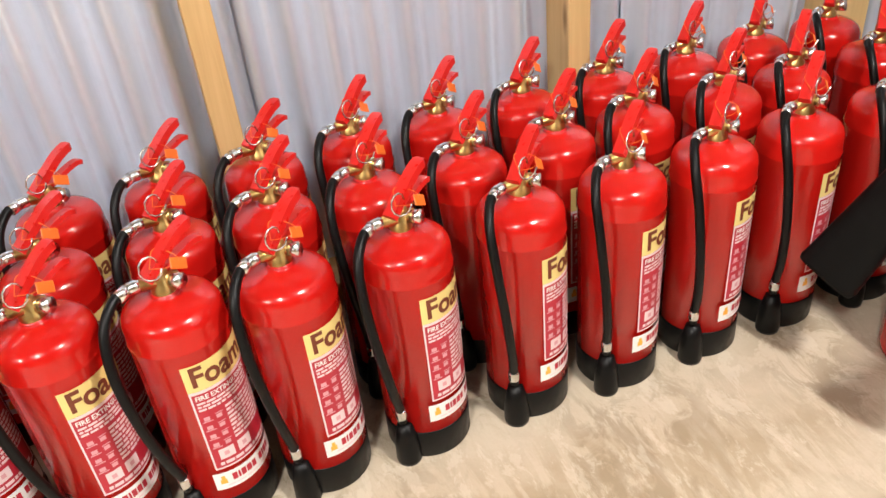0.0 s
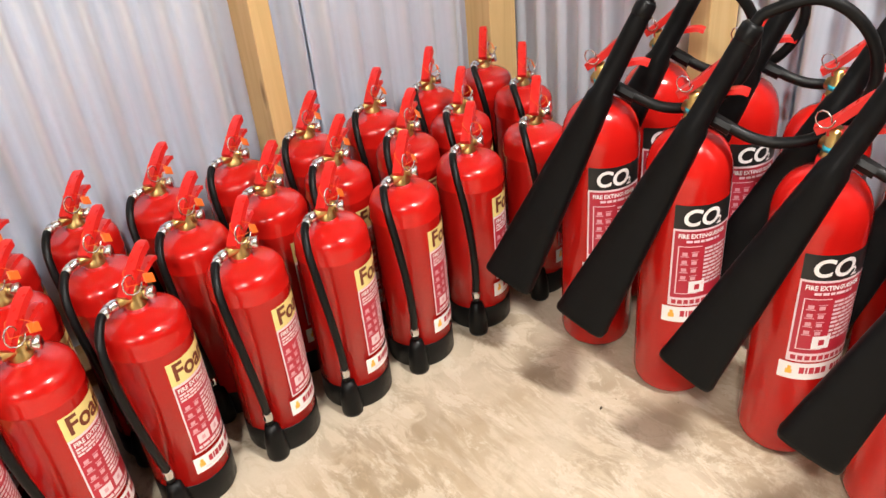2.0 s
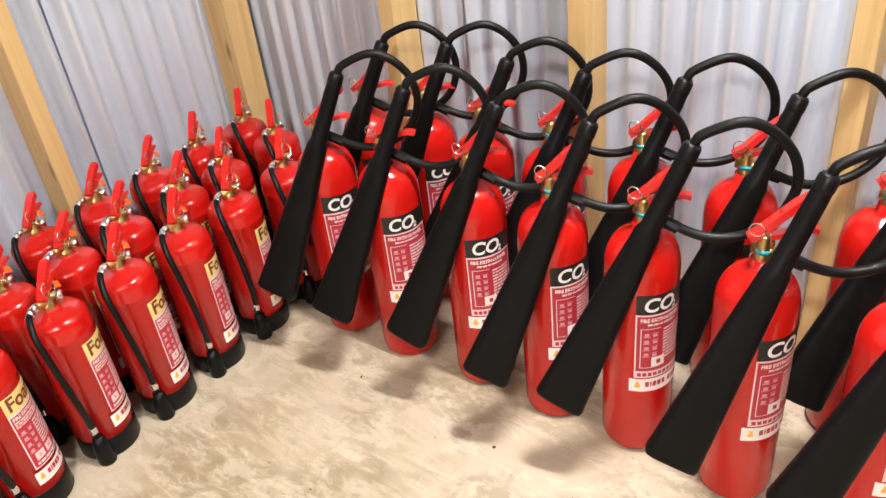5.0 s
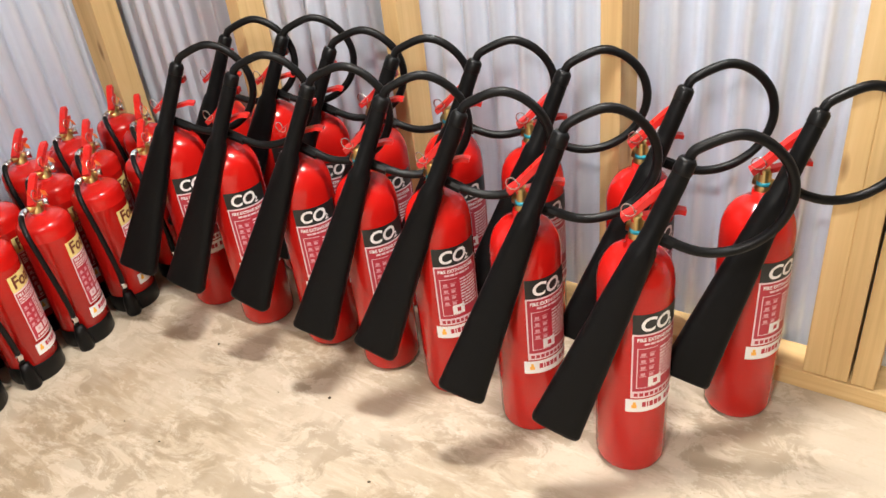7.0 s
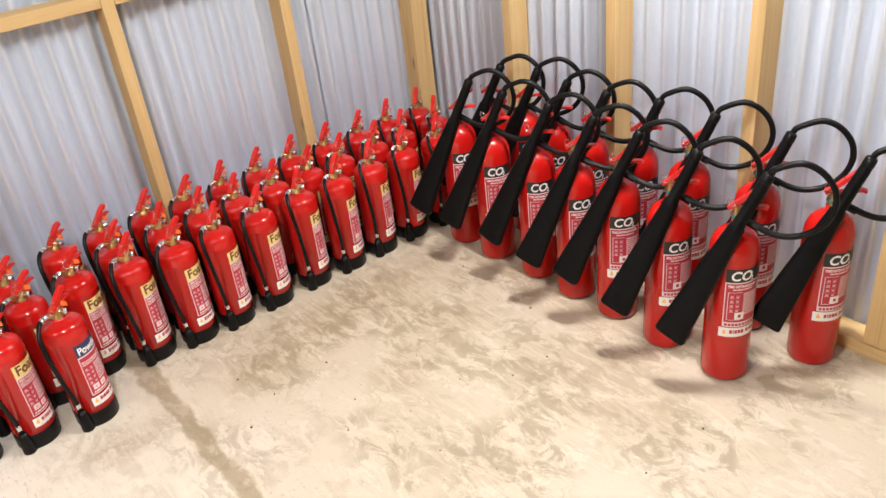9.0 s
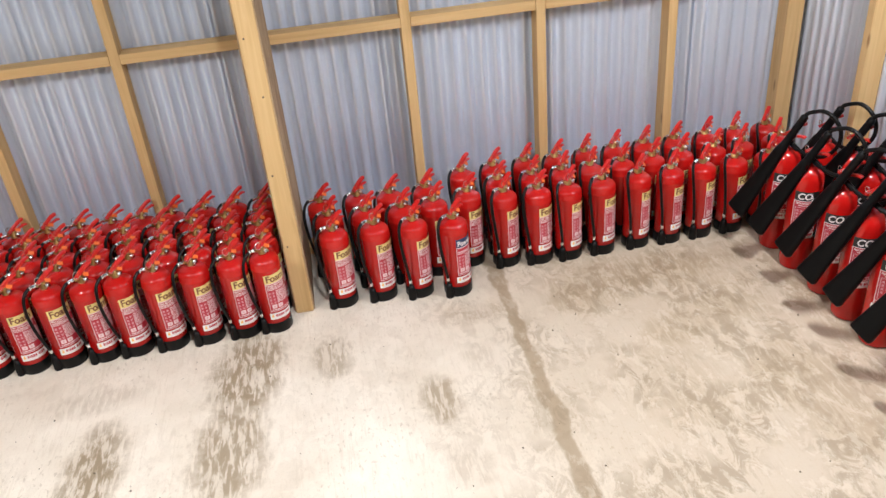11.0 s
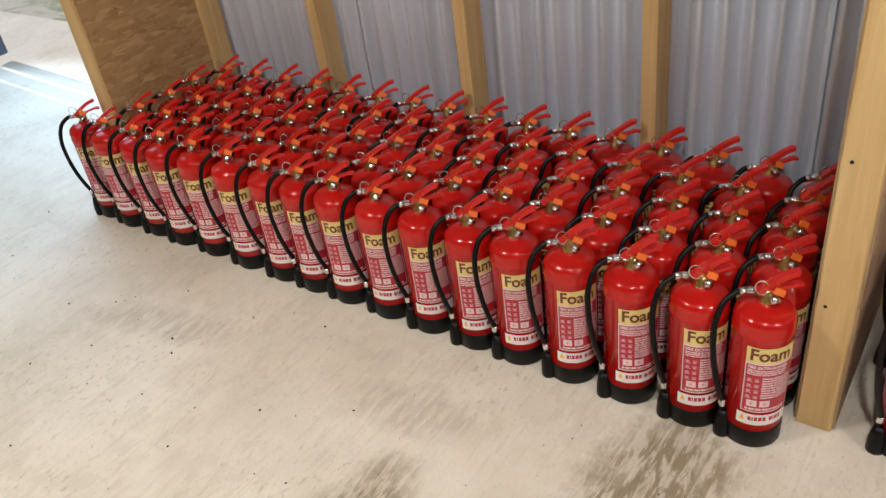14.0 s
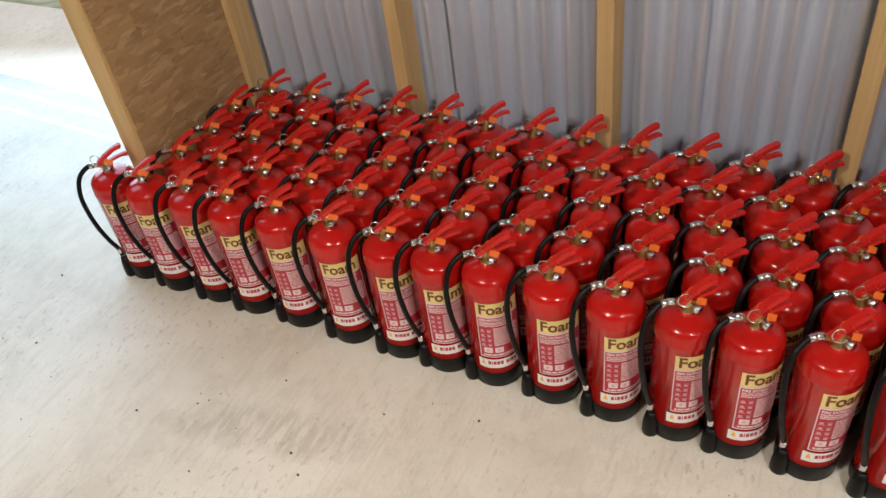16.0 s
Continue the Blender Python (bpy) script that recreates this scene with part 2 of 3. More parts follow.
def make_grass():
    m = mat("grass_ground", (0.1, 0.13, 0.05), 0.9)
    n = Nodes(m)
    a, b = n.noise(n.geo, 2.3, 8, 0.7, 0.6), n.noise(n.geo, 60, 5)
    c = n.mix(n.grey(a, 0.43, 0.56), (0.62, 0.57, 0.49), (0.27, 0.31, 0.16))
    n.colour(n.mix(n.math("MULTIPLY", n.grey(b, 0.4, 0.7), 0.35), c, (0.42, 0.42, 0.32)))
    n.bump(b, 0.6, 0.02)
    return m


def make_board():
    m = mat("weathered_board", (0.4, 0.28, 0.16), 0.75)
    n = Nodes(m)
    a = n.noise(n.mapped(n.obj, (9, 9, 3.5)), 1.0, 6, 0.7, 0.8)
    b = n.noise(n.mapped(n.obj, (40, 40, 22)), 1.0, 5, 0.6)
    c = n.ramp(a, [(0.3, (0.24, 0.155, 0.08)), (0.52, (0.40, 0.285, 0.165)), (0.72, (0.52, 0.40, 0.26))])
    n.colour(n.mix(n.math("MULTIPLY", n.grey(b, 0.52, 0.7), 0.5), c, (0.25, 0.165, 0.09)))
    n.bump(n.math("ADD", a, b), 0.3, 0.003)
    return m


RED = make_red()
BLACK = make_plastic("black_rubber", (0.0035, 0.0035, 0.0038), 0.38, (0.008, 0.008, 0.0085), 0.2)
HORN = make_plastic("black_moulded_plastic", (0.0035, 0.0035, 0.0038), 0.42, (0.007, 0.007, 0.0075), 0.13)
LEVER = make_plastic("red_plastic", (0.55, 0.012, 0.009), 0.32, (0.56, 0.02, 0.016))
BRASS = mat("brass", (0.62, 0.43, 0.16), 0.3, 1.0)
CHROME = mat("chrome_steel", (0.72, 0.72, 0.72), 0.22, 1.0)
ORANGE = mat("orange_tag", (0.78, 0.15, 0.015), 0.5)
YELLOW = mat("label_yellow", (0.78, 0.62, 0.23), 0.45)
BROWN = mat("label_brown", (0.16, 0.035, 0.015), 0.45)
WHITE = mat("label_white", (0.84, 0.81, 0.80), 0.45)
ROSE = mat("label_rose", (0.68, 0.34, 0.38), 0.45)
PINK = mat("label_pink", (0.80, 0.62, 0.64), 0.45)
CRIMSON = mat("label_crimson", (0.46, 0.022, 0.042), 0.4)
INK = mat("label_black", (0.012, 0.012, 0.012), 0.4)
NAVY = mat("label_navy", (0.02, 0.035, 0.11), 0.4)
AMBER = mat("label_amber", (0.9, 0.45, 0.06), 0.45)
TEAL = mat("teal_seal", (0.02, 0.32, 0.42), 0.4)
BOARD = make_board()
TIMBER, OSB, SHEET, CONCRETE, GRASS = make_timber(), make_osb(), make_sheet(), make_concrete(), make_grass()
BLUESTEEL = make_plastic("blue_grey_steel", (0.10, 0.14, 0.22), 0.45, (0.2, 0.24, 0.3))
CEIL = make_plastic("ceiling_sheet", (0.24, 0.25, 0.27), 0.6, (0.18, 0.19, 0.2))
GLOW = mat("lamp_diffuser", (0.9, 0.9, 0.9), 0.5)
GLOW.node_tree.nodes["Principled BSDF"].inputs["Emission Color"].default_value = (1.0, 0.95, 0.88, 1)
GLOW.node_tree.nodes["Principled BSDF"].inputs["Emission Strength"].default_value = 4.0


# ---------------------------------------------------------------- mesh helpers
def part(name, bm, material, parent, label="", smooth=False):
    me = bpy.data.meshes.new(name)
    if smooth:
        for f in bm.faces:
            f.smooth = True
    bm.to_mesh(me)
    bm.free()
    me.materials.append(material)
    ob = new(name, me)
    ob.parent = parent
    if label:
        ob["label"] = label
    return ob


def sharpen(bm, angle=35):
    for e in bm.edges:
        if len(e.link_faces) == 2 and e.calc_face_angle(0) > radians(angle):
            e.smooth = False
    return bm


def box(bm, x0, x1, y0, y1, z0, z1, bevel=0.0):
    vs = [bm.verts.new((x, y, z)) for z in (z0, z1) for x, y in ((x0, y0), (x1, y0), (x1, y1), (x0, y1))]
    fs = [bm.faces.new([vs[i] for i in q]) for q in ((3, 2, 1, 0), (4, 5, 6, 7), (0, 1, 5, 4), (1, 2, 6, 5), (2, 3, 7, 6), (3, 0, 4, 7))]
    if bevel:
        bmesh.ops.bevel(bm, geom=list({e for f in fs for e in f.edges}), offset=bevel, segments=1, affect="EDGES")
    return bm


def lathe(bm, profile, seg=28, cx=0.0, cy=0.0):
    rings = []
    for r, z in profile:
        if r < 1e-5:
            rings.append([bm.verts.new((cx, cy, z))])
        else:
            rings.append([bm.verts.new((cx + r * math.cos(2 * math.pi * i / seg), cy + r * math.sin(2 * math.pi * i / seg), z)) for i in range(seg)])
    for a, b in zip(rings, rings[1:]):
        for i in range(seg):
            j = (i + 1) % seg
            q = [a[i % len(a)], a[j % len(a)], b[j % len(b)], b[i % len(b)]]
            q = [v for k, v in enumerate(q) if v not in q[:k]]
            if len(q) > 2:
                bm.faces.new(q)
    return bm


def spline(points, n):
    """Catmull-Rom through the points."""
    p = [Vector(v) for v in points]
    p = [2 * p[0] - p[1], *p, 2 * p[-1] - p[-2]]
    out = []
    for i in range(1, len(p) - 2):
        a, b, c, d = p[i - 1:i + 3]
        for k in range(n):
            t = k / n
            out.append(0.5 * (2 * b + (c - a) * t + (2 * a - 5 * b + 4 * c - d) * t * t + (3 * b - a - 3 * c + d) * t ** 3))
    return out + [p[-2]]


def tube(bm, pts, radii, seg=10, flat=None, caps=True, ref=(0.13, 0.2, 0.97), square=None):
    """Sweeps a round (or, with flat, an oval) section along pts."""
    pts = [Vector(v) for v in pts]
    if isinstance(radii, (int, float)):
        radii = [radii] * len(pts)
    flat = flat or [1.0] * len(pts)
    side, rings = None, []
    for i, v in enumerate(pts):
        d = (pts[min(i + 1, len(pts) - 1)] - pts[max(i - 1, 0)]).normalized()
        if side is None:
            side = d.cross(Vector(ref)).normalized()
        side = (side - d * side.dot(d)).normalized()
        up = d.cross(side)
        e = square[i] if square else 1.0
        ring = []
        for k in range(seg):
            c, s = math.cos(2 * math.pi * k / seg), math.sin(2 * math.pi * k / seg)
            c, s = math.copysign(abs(c) ** e, c), math.copysign(abs(s) ** e, s)
            ring.append(bm.verts.new(v + radii[i] * (c * side + flat[i] * s * up)))
        rings.append(ring)
    for a, b in zip(rings, rings[1:]):
        for k in range(seg):
            bm.faces.new([a[k], a[(k + 1) % seg], b[(k + 1) % seg], b[k]])
    if caps:
        bm.faces.new(rings[0][::-1])
        bm.faces.new(rings[-1])
    return bm


def patch(bm, r, a0, a1, z0, z1, steps=0):
    """A piece of a cylinder's skin, angles in degrees, with a little thickness at its rim."""
    n = steps or max(1, round(abs(a1 - a0) / 9))
    row = []
    for i in range(n + 1):
        a = radians(a0 + (a1 - a0) * i / n)
        row.append([bm.verts.new((r * math.cos(a), r * math.sin(a), z)) for z in (z0, z1)])
    for p, q in zip(row, row[1:]):
        bm.faces.new([p[0], q[0], q[1], p[1]])
    return bm


def wrapped_text(text, size, r, a0, z, shear=0.0, stretch=1.0, bold=0.0):
    """Letters laid round a cylinder, starting at angle a0 and height z."""
    cu = bpy.data.curves.new("letters", "FONT")
    cu.body, cu.size, cu.shear, cu.offset = text, size, shear, bold
    cu.resolution_u = 5 if size > 0.03 else 1
    ob = new("letters", cu)
    me = bpy.data.meshes.new_from_object(ob)
    bpy.data.objects.remove(ob)
    bpy.data.curves.remove(cu)
    bm = bmesh.new()
    bm.from_mesh(me)
    bpy.data.meshes.remove(me)
    bmesh.ops.triangulate(bm, faces=bm.faces)
    long = [e for e in bm.edges if e.calc_length() > 0.012]
    if long:
        bmesh.ops.subdivide_edges(bm, edges=long, cuts=1)
        bmesh.ops.triangulate(bm, faces=bm.faces)
    for v in bm.verts:
        a = radians(a0) + stretch * v.co.x / r
        v.co = Vector((r * math.cos(a), r * math.sin(a), z + v.co.y))
    return bm


def thing(name, label, category, group="", kind=""):
    return tagged(new(name), label, category, group, kind)


# ---------------------------------------------------------------- setting: floor, walls, ceiling, outside
ground = part("ground", box(bmesh.new(), -400, 400, -400, 400, -0.30, -0.05), GRASS, None)
tagged(ground, "patchy grass and gravel outside the open doorway", "ground", kind="structure")
apron = part("pavement", box(bmesh.new(), -9.5, -4.9, 0.224, 1.0, -0.25, -0.03, 0.01), CONCRETE, None)
tagged(apron, "pale concrete apron outside the open doorway", "pavement", kind="structure")
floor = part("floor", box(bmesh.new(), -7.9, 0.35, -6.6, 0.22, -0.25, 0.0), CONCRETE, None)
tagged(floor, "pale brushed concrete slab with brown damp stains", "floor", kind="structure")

WALL_H = 2.75
PITCH, AMP = 0.0740, 0.0185


def corrugated(width, height, thick=0.0012):
    """A sheet in the plane y = 0, its waves along x."""
    bm = bmesh.new()
    n = round(width / PITCH * 10)
    for y in (0.0, thick):
        row = []
        for i in range(n + 1):
            x = width * i / n
            w = AMP * math.sin(2 * math.pi * x / PITCH)
            row.append([bm.verts.new((x, w + y, z)) for z in (0.0, height)])
        for a, b in zip(row, row[1:]):
            f = bm.faces.new([a[0], b[0], b[1], a[1]])
            f.smooth = True
    return bm


def wall_frame(name, label, origin_turn, length, studs, sheet_from, girts, doubles=()):
    """A timber frame, its face in the plane y = 0 and running along +x, with corrugated sheets behind it."""
    w = thing(name, label, "wall", kind="structure")
    w.matrix_world = origin_turn
    x = sheet_from
    k = 0
    while x < length - 0.02:
        width = min(11 * PITCH, length - x)
        s = part("sheet", corrugated(width + 0.035, WALL_H - 0.02), SHEET, w)
        s.matrix_basis = pose(x, 0.112 + (0.007 if k % 2 else 0.0), 0.015)
        x += width
        k += 1
    for sx in studs:
        d = 0.09 if sx in doubles else 0.047
        b = box(bmesh.new(), -d / 2, d / 2, 0.0, 0.097, 0.05, WALL_H, 0.002)
        part("stud", b, TIMBER, w).matrix_basis = pose(sx, 0, 0)
    edges = sorted(studs)
    for gz in girts:
        for a, b in zip(edges, edges[1:]):
            if b - a < 0.1:
                continue
            g = box(bmesh.new(), -0.0235, 0.0235, 0.0, 0.095, 0.0, b - a - 0.05, 0.002)
            part("nogging", g, TIMBER, w).matrix_basis = pose(a + 0.025, 0.001, gz + 0.0235, 0, 90, 0)
    sole = box(bmesh.new(), -0.0235, 0.0235, -0.003, 0.097, 0.0, length - sheet_from, 0.002)
    part("sole_plate", sole, TIMBER, w).matrix_basis = pose(sheet_from, 0, 0.0235, 0, 90, 0)
    return w


# long wall: x runs from the door opening (-5.29) to the corner (0.1)
A0 = -5.29
studs_a = [x - A0 for x in (-5.21, -4.565, -3.91, -3.265, -2.605, -1.912, -1.247, -0.562, 0.105)]
wall_frame("wall_north", "grey corrugated metal wall on a pale timber frame", pose(A0, 0, 0), -A0 + 0.23, studs_a, 0.0, (1.157, 2.15), studs_a[-1:])
# end wall: runs from the corner towards -y, its face turned to -x
studs_b = [0.59, 1.135, 1.705, 2.20, 2.247, 2.30, 2.86, 3.4, 3.95, 4.5, 5.1, 5.7, 6.3]
wall_frame("wall_east", "grey corrugated metal end wall on a pale timber frame", pose(0.10, 0.0, 0, 0, 0, -90), 6.5, studs_b, -0.10, (2.15,))
lintel = part("wall_lintel", box(bmesh.new(), -7.75, A0 - 0.05, -0.02, 0.12, 2.35, WALL_H), TIMBER, None)
tagged(lintel, "timber lintel over the open doorway", "lintel", kind="structure")
wall_west = part("wall_west", box(bmesh.new(), -7.95, -7.75, -6.6, 0.10, 0.0, WALL_H), OSB, None)
tagged(wall_west, "brown strand board end wall beside the doorway", "wall", kind="structure")
wall_south = part("wall_south", box(bmesh.new(), -7.95, 0.4, -6.8, -6.55, 0.0, WALL_H), OSB, None)
tagged(wall_south, "brown strand board long wall", "wall", kind="structure")
ceiling = part("ceiling", box(bmesh.new(), -7.95, 0.4, -6.8, 0.13, WALL_H, WALL_H + 0.1), CEIL, None)
tagged(ceiling, "plain grey sheet ceiling", "ceiling", kind="structure")


def fin(name, label, x, front, skin_side, thick, skin):
    """A short partition that stands out from the long wall: front post and a board on its side."""
    f = thing(name, label, "partition", kind="structure")
    f.matrix_world = pose(x, 0, 0)
    post = box(bmesh.new(), -thick / 2, thick / 2, front, front + 0.047, 0.0, WALL_H, 0.003)
    part("post", post, TIMBER, f)
    b = box(bmesh.new(), -thick / 2 + 0.012, thick / 2 - 0.012, front + 0.047, -0.001, 0.0, WALL_H)
    part("core", b, TIMBER, f)
    for s in skin_side:
        x0, x1 = sorted((s * (thick / 2 - 0.012), s * (thick / 2 + 0.006)))
        part("board", box(bmesh.new(), x0, x1, front + 0.012, -0.002, 0.004, WALL_H - 0.002), skin, f)
    return f


fin("partition_1", "timber post faced with weathered brown board", -2.605, -0.540, (1, -1), 0.082, BOARD)
fin("partition_2", "strand board partition with a pale timber edge", -5.25, -0.520, (1,), 0.07, OSB)

for px, py, zs in ((-2.625, -0.540, (0.375, 0.74, 1.35)), (-2.595, -0.540, (1.1,))):
    for z in zs:
        sc = thing("screw", "small dark screw head in the timber post", "screw", "screws in the partition post")
        sc.matrix_world = pose(px, py, z, 90, 0, 0)
        part("head", lathe(bmesh.new(), [(0.0, -0.001), (0.0045, -0.001), (0.004, 0.0012), (0.0015, 0.0016), (0.0, 0.0008)], 10), INK, sc)

wires = thing("loose_cable", "thin black loose wires hanging by the board's edge", "cable")
wires.matrix_world = pose(-5.36, -0.56, 0)
for k in range(5):
    w = [(0.018 * k - 0.03, 0.02 * math.sin(k * 2.1), 0.30 - 0.02 * k), (0.020 * k - 0.045, 0.015 * math.cos(k), 0.17), (0.022 * k - 0.05, 0.01 * k, 0.0015)]
    part("wire", tube(bmesh.new(), spline(w, 4), 0.0016, 6), BLACK, wires, smooth=True)

door_frame = thing("door_frame", "blue-grey steel door post with a closed edge", "door frame", kind="structure")
door_frame.matrix_world = pose(-7.70, 0.16, 0)
part("post", box(bmesh.new(), -0.05, 0.03, -0.05, 0.05, 0, 2.35, 0.004), BLUESTEEL, door_frame)
part("door_leaf", box(bmesh.new(), -0.045, 0.0, 0.075, 0.20, 0.02, 2.3, 0.004), BLUESTEEL, door_frame)
part("bolt", lathe(bmesh.new(), [(0, 0.0), (0.012, 0.0), (0.012, 0.05), (0, 0.05)], 10, 0.04, 0.02), CHROME, door_frame)

for lx, ly, lw, ll, lp in LAMPS:
    lamp = thing("ceiling_light", "white batten light on the ceiling", "light", "ceiling lights")
    lamp.matrix_world = pose(lx, ly, LAMP_Z)
    part("housing", box(bmesh.new(), -lw / 2 - 0.02, lw / 2 + 0.02, -ll / 2 - 0.03, ll / 2 + 0.03, -0.02, WALL_H - LAMP_Z, 0.004), CEIL, lamp)
    part("diffuser", box(bmesh.new(), -lw / 2, lw / 2, -ll / 2, ll / 2, -0.065, -0.02, 0.01), GLOW, lamp)


# ---------------------------------------------------------------- foam extinguishers
FR = 0.0726
A_L, A_R = -112.0, -14.0


def print_rows(bm, r, a0, a1, z0, z1, rows, rng, fill=0.5):
    """Lines of unreadable print as thin bars."""
    h = (z1 - z0) / rows
    for i in range(rows):
        z = z1 - (i + 0.5) * h
        a = a0
        while a < a1 - 3:
            w = rng.uniform(4, 13)
            patch(bm, r, a, min(a + w, a1), z - h * fill / 2, z + h * fill / 2, 2)
            a += w + 1.6


def foam_extinguisher(title, title_mat, letter_mat):
    rng = random.Random(5)
    t = thing("foam_extinguisher", "", "fire extinguisher")
    prof = [(0.0, 0.012), (0.06, 0.012), (FR, 0.02), (FR, 0.336), (FR + 0.0012, 0.339), (FR + 0.0012, 0.343), (FR - 0.0002, 0.346), (FR - 0.0004, 0.362),
            (0.0712, 0.371), (0.0675, 0.379), (0.0605, 0.3855), (0.050, 0.3905), (0.037, 0.3945), (0.0265, 0.397), (0.0215, 0.398), (0.0200, 0.400), (0.0195, 0.403), (0.0, 0.403)]
    part("body", sharpen(lathe(bmesh.new(), prof, 36), 50), RED, t, smooth=True)
    b = lathe(bmesh.new(), [(0.0, 0.0), (0.071, 0.0), (0.0738, 0.004), (0.0738, 0.054), (0.0732, 0.057), (0.0720, 0.057)], 36)
    base = part("base", sharpen(b), BLACK, t, "black plastic base ring", smooth=True)
    ha = radians(-152)
    hx, hy = math.cos(ha), math.sin(ha)
    hold = lathe(bmesh.new(), [(0.0, 0.0), (0.0215, 0.0), (0.0225, 0.006), (0.0215, 0.035), (0.0185, 0.055), (0.0125, 0.078), (0.0, 0.078)], 16, 0.077 * hx, 0.077 * hy)
    part("hose_holder", sharpen(hold), BLACK, base, smooth=True)
    # label
    lab = part("label", patch(bmesh.new(), FR + 0.0006, A_L, A_R, 0.122, 0.275), CRIMSON, t, "printed crimson and white instruction label", smooth=True)
    part("title_panel", patch(bmesh.new(), FR + 0.0008, A_L, A_R, 0.275, 0.320), title_mat, lab, smooth=True)
    part("title", wrapped_text(title, 0.047 if title == "Foam" else 0.036, FR + 0.0014, A_L + 6, 0.2835, 0.0, 0.98 if title == "Foam" else 0.86, 0.0012), letter_mat, lab)
    fr = bmesh.new()
    for q in ((A_L, A_L + 2.2, 0.122, 0.275), (A_R - 2.2, A_R, 0.122, 0.275), (A_L, A_R, 0.122, 0.125), (A_L, A_R, 0.270, 0.275)):
        patch(fr, FR + 0.0011, *q)
    part("border", fr, PINK, lab, smooth=True)
    if title == "Foam":
        part("heading", wrapped_text("FIRE EXTINGUISHER", 0.0118, FR + 0.0013, A_L + 5, 0.2585, 0.0, 0.93, 0.0003), WHITE, lab)["kind"] = "stuff"
    bars = bmesh.new()
    print_rows(bars, FR + 0.0012, A_L + 5, A_R - 18, 0.238, 0.256, 3, rng, 0.62)
    print_rows(bars, FR + 0.0012, A_L + 34, A_R - 5, 0.166, 0.234, 9, rng, 0.6)
    icons = bmesh.new()
    for i in range(4):
        z = 0.222 - i * 0.0175
        patch(icons, FR + 0.0012, A_L + 7, A_L + 14, z - 0.002, z + 0.005)
        patch(icons, FR + 0.0012, A_L + 5, A_L + 17, z - 0.005, z - 0.003)
        patch(icons, FR + 0.0012, A_L + 21, A_L + 28, z - 0.004, z + 0.003)
        patch(icons, FR + 0.0012, A_L + 20, A_L + 30, z + 0.0045, z + 0.006)
    part("icon_print", icons, ROSE, lab)["kind"] = "stuff"
    print_rows(bars, FR + 0.0012, A_L + 8, A_R - 8, 0.127, 0.137, 1, rng, 0.6)
    part("print", bars, PINK, lab)["kind"] = "stuff"
    for a in (A_L + 10, A_L + 34):
        part("pictogram_panel", patch(bmesh.new(), FR + 0.0012, a, a + 19, 0.140, 0.160), PINK, lab)
        part("pictogram", patch(bmesh.new(), FR + 0.0015, a + 6, a + 12, 0.146, 0.154), ROSE, lab)
    strip = part("maker_strip", patch(bmesh.new(), FR + 0.0013, A_L - 6, A_R, 0.080, 0.114), WHITE, lab, "white printed strip", smooth=True)
    mk = bmesh.new()
    x = A_L + 16
    for w in (6, 2.5, 6, 6.5, 6, 0, 6, 2.5, 6, 6):
        if w:
            patch(mk, FR + 0.0019, x, x + w, 0.094, 0.107, 1)
        x += (w or 3) + 1.6
    part("maker_print", mk, CRIMSON, strip)["kind"] = "stuff"
    sm = bmesh.new()
    print_rows(sm, FR + 0.0019, A_L + 8, A_R - 12, 0.084, 0.090, 1, rng, 0.4)
    part("small_print", sm, PINK, strip)["kind"] = "stuff"
    flame = bmesh.new()
    patch(flame, FR + 0.0019, A_L + 1, A_L + 9, 0.092, 0.101)
    patch(flame, FR + 0.0019, A_L + 3, A_L + 7.5, 0.100, 0.108)
    part("flame_mark", flame, AMBER, strip)
    # valve
    v = bmesh.new()
    lathe(v, [(0.018, 0.400), (0.018, 0.409), (0.013, 0.413), (0.0125, 0.432), (0.010, 0.436), (0.0, 0.436)], 14)
    tube(v, [(-0.028, 0.004, 0.420), (0.012, -0.004, 0.420), (0.020, -0.010, 0.420)], [0.0085, 0.0105, 0.009], 12)
    valve = part("valve", sharpen(v), BRASS, t, "brass valve", smooth=True)
    g = bmesh.new()
    tube(g, [(0.012, -0.012, 0.420), (0.022, -0.026, 0.421)], [0.0095, 0.0115], 14)
    part("pressure_gauge", sharpen(g), CHROME, valve, smooth=True)
    n = tube(bmesh.new(), [(-0.026, 0.004, 0.420), (-0.034, 0.005, 0.4205), (-0.050, 0.007, 0.419)], [0.0075, 0.0098, 0.0088], 12)
    part("hose_coupling", sharpen(n), CHROME, valve, smooth=True)
    # levers: they rise towards +x and a little back
    def lever(name, pts, width, thick):
        bm = bmesh.new()
        path = spline(pts, 4)
        d = Vector((0.94, 0.34, 0)).normalized()
        side = Vector((-d.y, d.x, 0))
        rings = []
        for i, (u, z) in enumerate((p.x, p.z) for p in path):
            k = i / (len(path) - 1)
            w = width * (1.0 if k < 0.85 else 1.0 - 2.2 * (k - 0.85))
            c = d * u + Vector((0, 0, z))
            nx = path[min(i + 1, len(path) - 1)] - path[max(i - 1, 0)]
            up = Vector((-nx.z * d.x, -nx.z * d.y, nx.x)).normalized() * thick
            rings.append([bm.verts.new(c + side * w / 2 * a + up * b) for a, b in ((-1, -0.5), (-0.8, 0.5), (0.8, 0.5), (1, -0.5))])
        for a, b in zip(rings, rings[1:]):
            for q in range(4):
                bm.faces.new([a[q], a[(q + 1) % 4], b[(q + 1) % 4], b[q]])
        bm.faces.new(rings[0][::-1])
        bm.faces.new(rings[-1])
        bmesh.ops.recalc_face_normals(bm, faces=bm.faces)
